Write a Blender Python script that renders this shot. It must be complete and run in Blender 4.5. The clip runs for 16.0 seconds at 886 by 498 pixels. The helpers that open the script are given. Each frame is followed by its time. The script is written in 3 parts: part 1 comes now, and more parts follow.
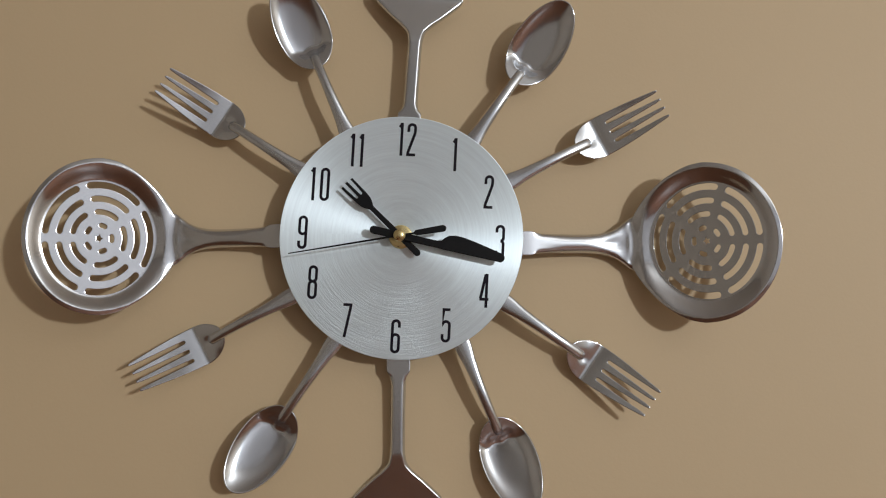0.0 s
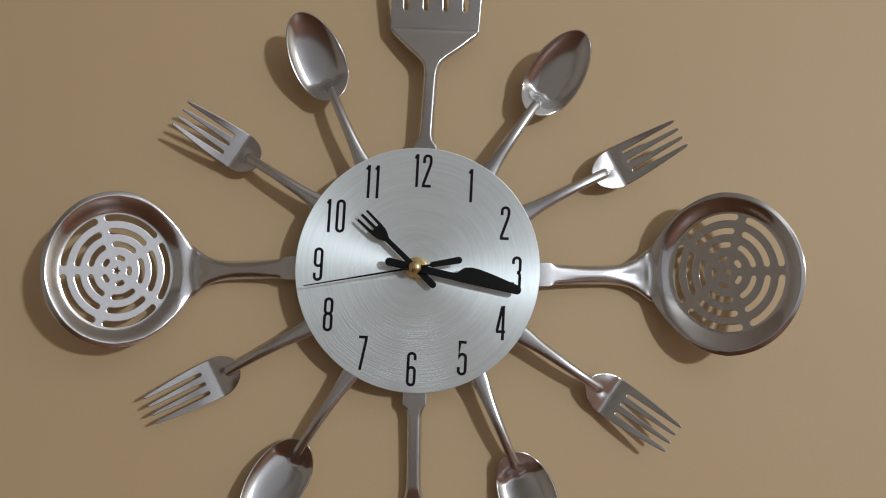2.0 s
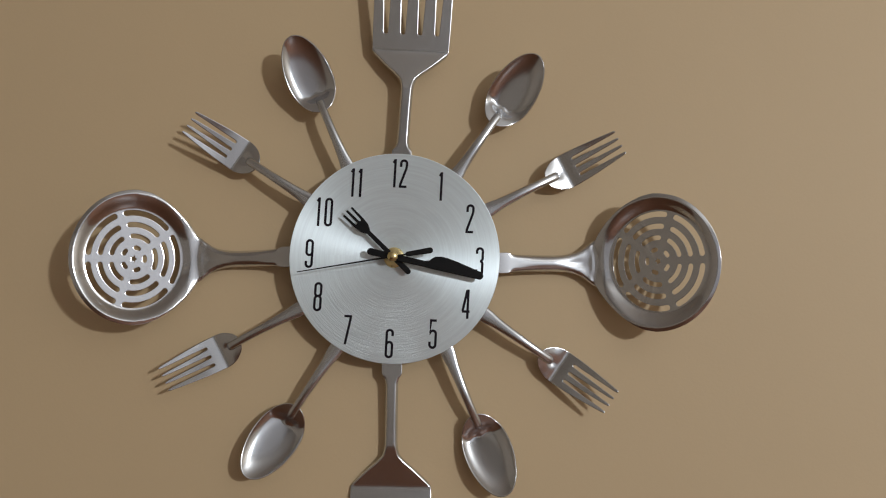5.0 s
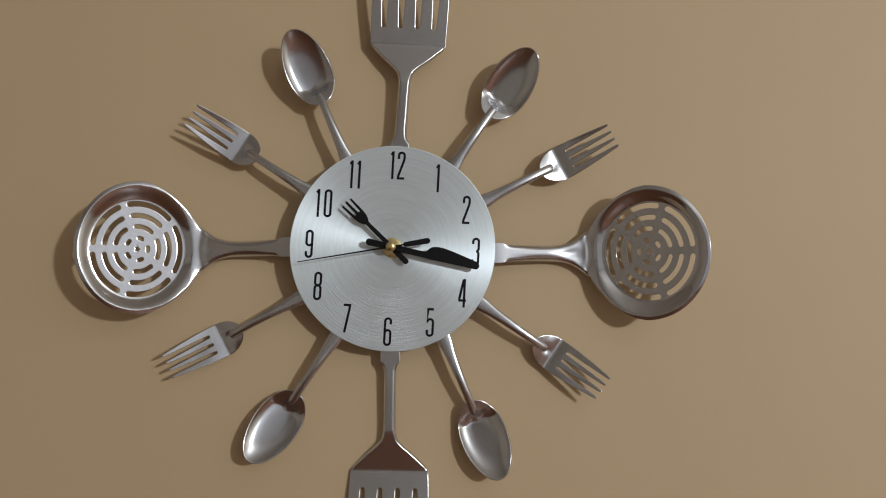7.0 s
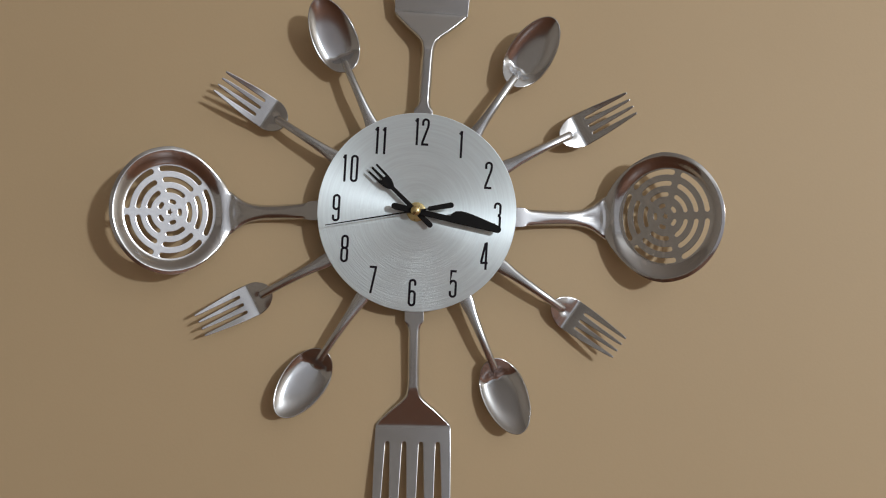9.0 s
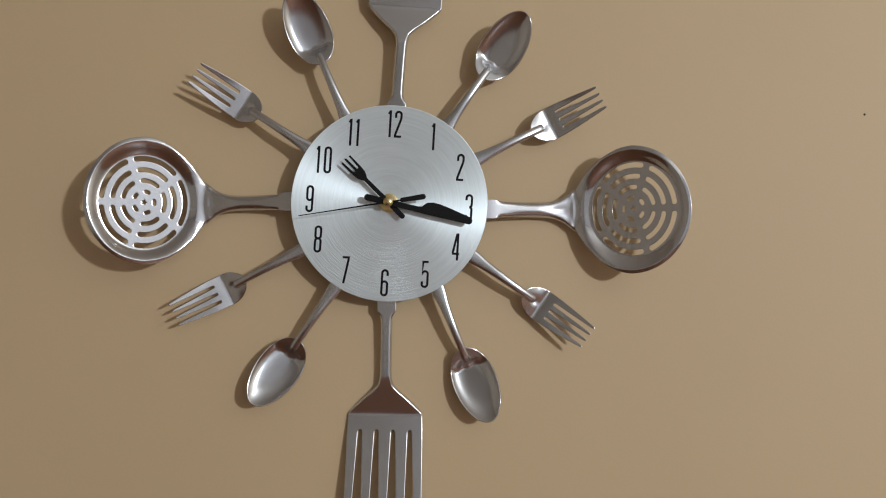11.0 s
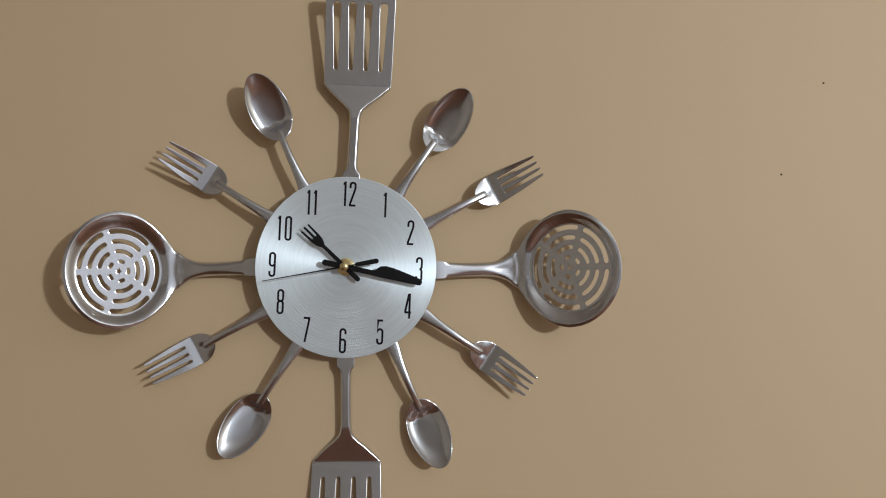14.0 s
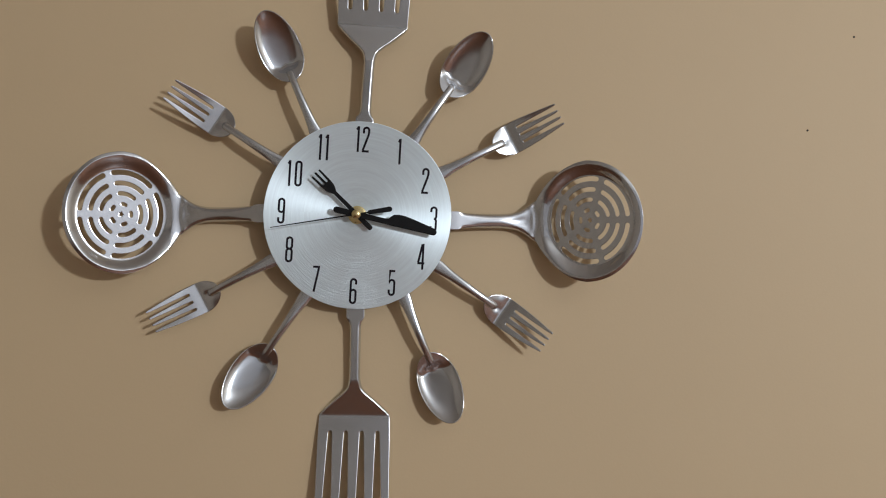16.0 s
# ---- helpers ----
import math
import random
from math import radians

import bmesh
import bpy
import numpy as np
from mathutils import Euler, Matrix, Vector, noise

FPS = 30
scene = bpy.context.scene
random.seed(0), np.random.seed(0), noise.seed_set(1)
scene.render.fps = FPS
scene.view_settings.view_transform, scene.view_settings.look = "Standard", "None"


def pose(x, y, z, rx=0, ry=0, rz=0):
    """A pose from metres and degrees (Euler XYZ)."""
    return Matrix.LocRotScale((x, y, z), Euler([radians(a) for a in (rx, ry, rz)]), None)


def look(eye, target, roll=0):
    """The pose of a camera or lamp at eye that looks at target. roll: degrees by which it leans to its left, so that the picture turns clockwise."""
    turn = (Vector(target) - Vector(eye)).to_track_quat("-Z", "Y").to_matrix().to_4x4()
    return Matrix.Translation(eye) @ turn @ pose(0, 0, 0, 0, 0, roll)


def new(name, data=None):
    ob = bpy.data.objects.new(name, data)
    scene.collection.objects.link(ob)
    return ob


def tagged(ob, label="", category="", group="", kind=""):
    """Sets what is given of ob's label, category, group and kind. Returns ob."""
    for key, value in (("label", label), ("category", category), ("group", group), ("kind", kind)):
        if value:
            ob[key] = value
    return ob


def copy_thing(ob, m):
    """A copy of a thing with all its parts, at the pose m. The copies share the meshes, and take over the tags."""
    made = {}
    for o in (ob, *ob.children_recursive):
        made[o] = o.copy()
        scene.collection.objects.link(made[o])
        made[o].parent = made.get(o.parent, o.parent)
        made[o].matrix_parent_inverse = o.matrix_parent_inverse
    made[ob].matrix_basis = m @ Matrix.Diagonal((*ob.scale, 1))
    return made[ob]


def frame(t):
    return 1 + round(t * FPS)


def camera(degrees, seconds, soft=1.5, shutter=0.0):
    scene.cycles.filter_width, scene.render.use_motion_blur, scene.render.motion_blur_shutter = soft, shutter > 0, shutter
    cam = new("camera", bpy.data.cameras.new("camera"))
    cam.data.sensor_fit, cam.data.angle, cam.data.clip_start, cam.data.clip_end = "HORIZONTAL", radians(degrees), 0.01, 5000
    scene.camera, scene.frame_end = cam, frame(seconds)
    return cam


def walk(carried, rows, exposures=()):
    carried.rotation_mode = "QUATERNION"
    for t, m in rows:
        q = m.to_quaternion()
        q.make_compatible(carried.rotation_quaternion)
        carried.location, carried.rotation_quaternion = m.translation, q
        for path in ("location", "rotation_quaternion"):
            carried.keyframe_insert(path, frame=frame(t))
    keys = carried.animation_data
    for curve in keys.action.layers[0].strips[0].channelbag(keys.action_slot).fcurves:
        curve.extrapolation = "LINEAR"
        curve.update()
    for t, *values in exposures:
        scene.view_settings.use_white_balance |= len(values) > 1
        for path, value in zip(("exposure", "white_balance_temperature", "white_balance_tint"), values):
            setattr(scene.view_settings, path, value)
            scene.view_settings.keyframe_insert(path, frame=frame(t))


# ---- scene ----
cam = camera(58.0, 16.0, soft=1.1)
PATH = [
    (0, (0.038, -0.503, 1.557), (-0.014, 1.49, 1.711), 0.7),
    (0.5, (0.038, -0.496, 1.56), (-0.039, 1.495, 1.737), 0.7),
    (1, (0.036, -0.497, 1.568), (-0.061, 1.492, 1.755), 0.7),
    (1.5, (0.04, -0.494, 1.565), (-0.063, 1.494, 1.761), 0.7),
    (2, (0.042, -0.5, 1.565), (-0.068, 1.487, 1.765), 0.7),
    (2.5, (0.044, -0.511, 1.566), (-0.075, 1.475, 1.771), 0.7),
    (3, (0.057, -0.522, 1.563), (-0.057, 1.463, 1.779), 0.8),
    (3.5, (0.067, -0.543, 1.555), (-0.056, 1.442, 1.767), 0.9),
    (3.7, (0.061, -0.552, 1.554), (-0.049, 1.434, 1.769), 0.9),
    (6, (0.049, -0.586, 1.556), (-0.004, 1.407, 1.718), 0.7),
    (6.5, (0.047, -0.592, 1.557), (0.001, 1.401, 1.714), 0.7),
    (7, (0.051, -0.591, 1.557), (-0.001, 1.403, 1.71), 0.7),
    (7.5, (0.041, -0.591, 1.557), (-0.008, 1.404, 1.698), 0.7),
    (8, (0.033, -0.59, 1.556), (-0.018, 1.406, 1.66), 0.7),
    (8.5, (0.033, -0.606, 1.553), (-0.016, 1.391, 1.639), 0.8),
    (11, (0.045, -0.619, 1.55), (0.031, 1.38, 1.609), 1.1),
    (11.5, (0.054, -0.652, 1.55), (0.053, 1.346, 1.627), 0.9),
    (12, (0.059, -0.705, 1.549), (0.073, 1.293, 1.632), 0.7),
    (12.5, (0.083, -0.713, 1.561), (0.11, 1.285, 1.635), 0.4),
    (13, (0.089, -0.719, 1.567), (0.115, 1.279, 1.649), 0.0),
    (13.5, (0.086, -0.703, 1.578), (0.096, 1.294, 1.687), -0.1),
    (14, (0.076, -0.671, 1.581), (0.084, 1.326, 1.686), -0.2),
    (14.5, (0.076, -0.668, 1.58), (0.094, 1.329, 1.68), 0.0),
    (15, (0.073, -0.663, 1.573), (0.095, 1.335, 1.659), 0.4),
    (15.5, (0.067, -0.656, 1.569), (0.086, 1.343, 1.625), 0.7),
    (16, (0.056, -0.649, 1.563), (0.092, 1.351, 1.603), 1.0),
]
# the clock hangs with its top a little off the wall; the path was laid out square to its dial
LEAN = pose(0, 0.009, 1.6, 1.7) @ pose(0, 0, -1.6)
EXPOSURES = [(0.0, 0.09, 6550, 10), (1.0, 0.01, 6600, 10), (3.5, -0.03, 6650, 10), (7.2, -0.09, 6650, 10), (8.5, -0.04, 6650, 10), (12.5, 0.15, 6450, 10), (16.0, 0.09, 6350, 10)]
walk(cam, [(t, LEAN @ look(eye, target, roll)) for t, eye, target, roll in PATH], EXPOSURES)

# ---- light ----
world = bpy.data.worlds.new("world")
scene.world = world
world.use_nodes = True
world.node_tree.nodes["Background"].inputs["Color"].default_value = (1.0, 0.87, 0.74, 1)
world.node_tree.nodes["Background"].inputs["Strength"].default_value = 0.2

bulb = bpy.data.lights.new("lamp", "POINT")
bulb.energy, bulb.color, bulb.shadow_soft_size = 193.0, (0.893, 0.945, 0.982), 0.08
new("lamp", bulb).matrix_world = pose(2.035, -2.737, 2.07)

# ---- materials ----


def shader(name):
    m = bpy.data.materials.new(name)
    m.use_nodes = True
    nt = m.node_tree
    return m, nt, nt.nodes["Principled BSDF"]


def node(nt, kind, **values):
    n = nt.nodes.new(kind)
    for key, value in values.items():
        n.inputs[key].default_value = value
    return n


def ramp(nt, source, low, high, a=0.0, b=1.0):
    n = node(nt, "ShaderNodeMapRange", **{"From Min": a, "From Max": b, "To Min": low, "To Max": high})
    n.clamp = False
    nt.links.new(source, n.inputs["Value"])
    return n.outputs["Result"]


def mottled(nt, source, low, high, a=0.3, b=0.7):
    n = nt.nodes.new("ShaderNodeValToRGB")
    n.color_ramp.elements[0].position, n.color_ramp.elements[1].position = a, b
    n.color_ramp.elements[0].color, n.color_ramp.elements[1].color = (*low, 1), (*high, 1)
    nt.links.new(source, n.inputs["Fac"])
    return n.outputs["Color"]


def painted(name, low, high, rough, grain=420.0, depth=0.0003):
    """Emulsion paint: faint roller stipple and slow drifts of tone."""
    m, nt, bsdf = shader(name)
    at = nt.nodes.new("ShaderNodeTexCoord").outputs["Object"]
    slow = node(nt, "ShaderNodeTexNoise", Scale=3.0, Detail=4.0, Roughness=0.55)
    fine = node(nt, "ShaderNodeTexNoise", Scale=grain, Detail=3.0, Roughness=0.6)
    wave = node(nt, "ShaderNodeTexNoise", Scale=16.0, Detail=2.0)
    for n in (slow, fine, wave):
        nt.links.new(at, n.inputs["Vector"])
    nt.links.new(mottled(nt, slow.outputs["Fac"], low, high), bsdf.inputs["Base Color"])
    nt.links.new(ramp(nt, fine.outputs["Fac"], rough - 0.06, rough + 0.06), bsdf.inputs["Roughness"])
    bump = node(nt, "ShaderNodeBump", Strength=0.25, Distance=depth)
    nt.links.new(fine.outputs["Fac"], bump.inputs["Height"])
    broad = node(nt, "ShaderNodeBump", Strength=0.15, Distance=0.0015)
    nt.links.new(wave.outputs["Fac"], broad.inputs["Height"])
    nt.links.new(broad.outputs["Normal"], bump.inputs["Normal"])
    nt.links.new(bump.outputs["Normal"], bsdf.inputs["Normal"])
    return m


def brushed(name, colour, rough, along=(25.0, 1400.0, 25.0), strength=0.004, spread=0.008):
    """Stainless sheet with fine lengthwise brushing and soft smudges."""
    m, nt, bsdf = shader(name)
    at = nt.nodes.new("ShaderNodeTexCoord").outputs["Object"]
    size = nt.nodes.new("ShaderNodeMapping")
    size.inputs["Scale"].default_value = along
    nt.links.new(at, size.inputs["Vector"])
    lines = node(nt, "ShaderNodeTexNoise", Scale=1.0, Detail=3.0, Roughness=0.6)
    nt.links.new(size.outputs["Vector"], lines.inputs["Vector"])
    smudge = node(nt, "ShaderNodeTexNoise", Scale=55.0, Detail=3.0)
    nt.links.new(at, smudge.inputs["Vector"])
    both = nt.nodes.new("ShaderNodeMath")
    both.operation = "ADD"
    nt.links.new(ramp(nt, lines.outputs["Fac"], -spread, spread, 0.25, 0.75), both.inputs[0])
    nt.links.new(ramp(nt, smudge.outputs["Fac"], rough - 0.015, rough + 0.02, 0.3, 0.7), both.inputs[1])
    nt.links.new(both.outputs[0], bsdf.inputs["Roughness"])
    bsdf.inputs["Base Color"].default_value = (*colour, 1)
    bsdf.inputs["Metallic"].default_value = 1.0
    bump = node(nt, "ShaderNodeBump", Strength=strength, Distance=0.0002)
    nt.links.new(lines.outputs["Fac"], bump.inputs["Height"])
    nt.links.new(bump.outputs["Normal"], bsdf.inputs["Normal"])
    return m


def spun(name, colour):
    """Aluminium disc turned on a lathe: ring scratches that stretch the highlight across them."""
    m, nt, bsdf = shader(name)
    at = nt.nodes.new("ShaderNodeTexCoord").outputs["Object"]
    flat = nt.nodes.new("ShaderNodeVectorMath")
    flat.operation = "LENGTH"
    nt.links.new(at, flat.inputs[0])
    split = nt.nodes.new("ShaderNodeSeparateXYZ")
    nt.links.new(at, split.inputs[0])
    turn = nt.nodes.new("ShaderNodeMath")
    turn.operation = "ARCTAN2"
    nt.links.new(split.outputs["Y"], turn.inputs[0])
    nt.links.new(split.outputs["X"], turn.inputs[1])
    polar = nt.nodes.new("ShaderNodeCombineXYZ")
    nt.links.new(ramp(nt, flat.outputs["Value"], 0.0, 1700.0), polar.inputs["X"])
    nt.links.new(ramp(nt, turn.outputs[0], 0.0, 2.2), polar.inputs["Y"])
    rings = node(nt, "ShaderNodeTexNoise", Scale=1.0, Detail=4.0, Roughness=0.7)
    nt.links.new(polar.outputs[0], rings.inputs["Vector"])
    patch = node(nt, "ShaderNodeTexNoise", Scale=40.0, Detail=2.0)
    nt.links.new(at, patch.inputs["Vector"])
    wide = nt.nodes.new("ShaderNodeCombineXYZ")
    nt.links.new(ramp(nt, flat.outputs["Value"], 0.0, 600.0), wide.inputs["X"])
    nt.links.new(ramp(nt, turn.outputs[0], 0.0, 0.9), wide.inputs["Y"])
    bands = node(nt, "ShaderNodeTexNoise", Scale=1.0, Detail=5.0, Roughness=0.75)
    nt.links.new(wide.outputs[0], bands.inputs["Vector"])
    nt.links.new(ramp(nt, bands.outputs["Fac"], 0.43, 0.57, 0.3, 0.7), bsdf.inputs["Roughness"])
    nt.links.new(mottled(nt, bands.outputs["Fac"], [c * 0.93 for c in colour], [min(1, c * 1.05) for c in colour], 0.35, 0.65), bsdf.inputs["Base Color"])
    bsdf.inputs["Metallic"].default_value = 0.55
    bsdf.inputs["Anisotropic"].default_value = 0.9
    bsdf.inputs["Anisotropic Rotation"].default_value = 0.305
    tangent = nt.nodes.new("ShaderNodeTangent")
    tangent.direction_type, tangent.axis = "RADIAL", "Z"
    nt.links.new(tangent.outputs["Tangent"], bsdf.inputs["Tangent"])
    bump = node(nt, "ShaderNodeBump", Strength=0.10, Distance=0.0003)
    nt.links.new(rings.outputs["Fac"], bump.inputs["Height"])
    # the lathe's scratches are deepest over the lower part
    deep = node(nt, "ShaderNodeMapRange", **{"From Min": -0.012, "From Max": -0.036, "To Min": 0.45, "To Max": 1.9})
    nt.links.new(split.outputs["Y"], deep.inputs["Value"])
    scratched = nt.nodes.new("ShaderNodeMath")
    scratched.operation = "MULTIPLY"
    nt.links.new(ramp(nt, patch.outputs["Fac"], 0.2, 0.8, 0.4, 0.65), scratched.inputs[0])
    nt.links.new(deep.outputs["Result"], scratched.inputs[1])
    nt.links.new(scratched.outputs[0], bump.inputs["Strength"])
    broad = node(nt, "ShaderNodeBump", Strength=0.2, Distance=0.0006)
    nt.links.new(bands.outputs["Fac"], broad.inputs["Height"])
    nt.links.new(ramp(nt, deep.outputs["Result"], 0.1, 0.55, 0.45, 1.9), broad.inputs["Strength"])
    nt.links.new(broad.outputs["Normal"], bump.inputs["Normal"])
    nt.links.new(bump.outputs["Normal"], bsdf.inputs["Normal"])
    return m


def plain(name, colour, rough, metal=0.0, grain=300.0, gloss=0.5):
    m, nt, bsdf = shader(name)
    at = nt.nodes.new("ShaderNodeTexCoord").outputs["Object"]
    fine = node(nt, "ShaderNodeTexNoise", Scale=grain, Detail=3.0)
    nt.links.new(at, fine.inputs["Vector"])
    nt.links.new(mottled(nt, fine.outputs["Fac"], [c * 0.85 for c in colour], [min(1, c * 1.12) for c in colour]), bsdf.inputs["Base Color"])
    nt.links.new(ramp(nt, fine.outputs["Fac"], rough - 0.05, rough + 0.05), bsdf.inputs["Roughness"])
    bsdf.inputs["Metallic"].default_value = metal
    bsdf.inputs["Specular IOR Level"].default_value = gloss
    return m


def boards(name):
    m, nt, bsdf = shader(name)
    at = nt.nodes.new("ShaderNodeTexCoord").outputs["Object"]
    size = nt.nodes.new("ShaderNodeMapping")
    size.inputs["Scale"].default_value = (2.0, 40.0, 40.0)
    nt.links.new(at, size.inputs["Vector"])
    grain = node(nt, "ShaderNodeTexNoise", Scale=1.0, Detail=5.0)
    nt.links.new(size.outputs["Vector"], grain.inputs["Vector"])
    nt.links.new(mottled(nt, grain.outputs["Fac"], (0.10, 0.036, 0.016), (0.17, 0.068, 0.032)), bsdf.inputs["Base Color"])
    bsdf.inputs["Roughness"].default_value = 0.45
    return m


BEIGE = painted("beige_wall_paint", (0.530, 0.396, 0.242), (0.555, 0.416, 0.255), 0.62)
CREAM = painted("cream_wall_paint", (0.38, 0.33, 0.27), (0.41, 0.36, 0.30), 0.6)
PALE = painted("pale_wall_paint", (0.76, 0.72, 0.66), (0.80, 0.76, 0.70), 0.6)
WHITE = painted("white_ceiling_paint", (0.52, 0.50, 0.47), (0.56, 0.54, 0.51), 0.7)
GREY = painted("pale_grey_wall_paint", (0.43, 0.43, 0.45), (0.46, 0.46, 0.48), 0.6)
WOOD = boards("brown_floor_boards")
STEEL = brushed("brushed_steel", (0.625, 0.645, 0.68), 0.21)
POLISHED = brushed("polished_steel", (0.65, 0.675, 0.72), 0.165, strength=0.004, spread=0.012)
MIRROR = brushed("mirror_steel", (0.64, 0.655, 0.69), 0.14, strength=0.003, spread=0.012)
SATIN = brushed("satin_steel", (0.64, 0.655, 0.69), 0.21, strength=0.004, spread=0.015)
DIAL = spun("spun_aluminium", (0.805, 0.90, 0.965))
INK = plain("black_ink", (0.010, 0.007, 0.013), 0.5, gloss=0.15)
ENAMEL = plain("black_enamel", (0.006, 0.006, 0.007), 0.45, gloss=0.2)
BRASS = plain("brass", (0.80, 0.66, 0.34), 0.28, 1.0)
PLASTIC = plain("black_plastic", (0.02, 0.02, 0.02), 0.5)
SPECK = plain("dark_speck", (0.03, 0.022, 0.015), 0.8)

# ---- building helpers ----


def part(name, bm, material, parent=None, label="", bevel=0.0):
    mesh = bpy.data.meshes.new(name)
    bm.to_mesh(mesh)
    bm.free()
    mesh.materials.append(material)
    rounding = mesh.attributes.get("rounding")
    if rounding:
        normals = np.zeros(len(mesh.vertices) * 3, np.float32)
        rounding.data.foreach_get("vector", normals)
        mesh.attributes.remove(rounding)
        mesh.normals_split_custom_set_from_vertices(normals.reshape(-1, 3).tolist())
    ob = new(name, mesh)
    ob.parent = parent
    if label:
        tagged(ob, label)
    if bevel:
        mod = ob.modifiers.new("edge", "BEVEL")
        mod.width, mod.segments, mod.limit_method, mod.angle_limit = bevel, 2, "ANGLE", radians(50)
        mod.harden_normals = False
    return ob


def box(x0, x1, y0, y1, z0, z1):
    bm = bmesh.new()
    bmesh.ops.create_cube(bm, size=1, matrix=Matrix.LocRotScale(((x0 + x1) / 2, (y0 + y1) / 2, (z0 + z1) / 2), None, (x1 - x0, y1 - y0, z1 - z0)))
    return bm


def turned(profile, count=96):
    """A solid of revolution about z from (radius, height) pairs; a radius of 0 closes it."""
    bm = bmesh.new()
    rings = []
    for r, z in profile:
        if r == 0:
            rings.append([bm.verts.new((0, 0, z))])
        else:
            rings.append([bm.verts.new((r * math.cos(2 * math.pi * k / count), r * math.sin(2 * math.pi * k / count), z)) for k in range(count)])
    for a, b in zip(rings, rings[1:]):
        for k in range(count):
            n = (k + 1) % count
            vs = [a[k % len(a)], a[n % len(a)], b[n % len(b)], b[k % len(b)]]
            vs = [v for i, v in enumerate(vs) if v not in vs[:i]]
            if len(vs) > 2:
                bm.faces.new(vs)
    bmesh.ops.recalc_face_normals(bm, faces=bm.faces)
    crisp(bm, 35)
    return bm


def crisp(bm, degrees):
    """Smooth shading, with the edges that turn more than that kept sharp."""
    bm.normal_update()
    for f in bm.faces:
        f.smooth = True
    for e in bm.edges:
        e.smooth = len(e.link_faces) == 2 and e.calc_face_angle(0) < radians(degrees)


def resampled(points, step):
    out = []
    for (ax, ay), (bx, by) in zip(points, points[1:] + points[:1]):
        n = max(1, int(math.hypot(bx - ax, by - ay) / step + 0.5))
        out += [(ax + (bx - ax) * k / n, ay + (by - ay) * k / n) for k in range(n)]
    return out


def inside(points, loop):
    p, q = np.asarray(points, float), np.asarray(loop, float)
    r = np.roll(q, -1, 0)
    x, y = p[:, :1], p[:, 1:]
    over = (q[:, 1] > y) != (r[:, 1] > y)
    dy = np.where(r[:, 1] == q[:, 1], 1e-12, r[:, 1] - q[:, 1])
    return (over & (x < (r[:, 0] - q[:, 0]) * (y - q[:, 1]) / dy + q[:, 0])).sum(1) % 2 == 1


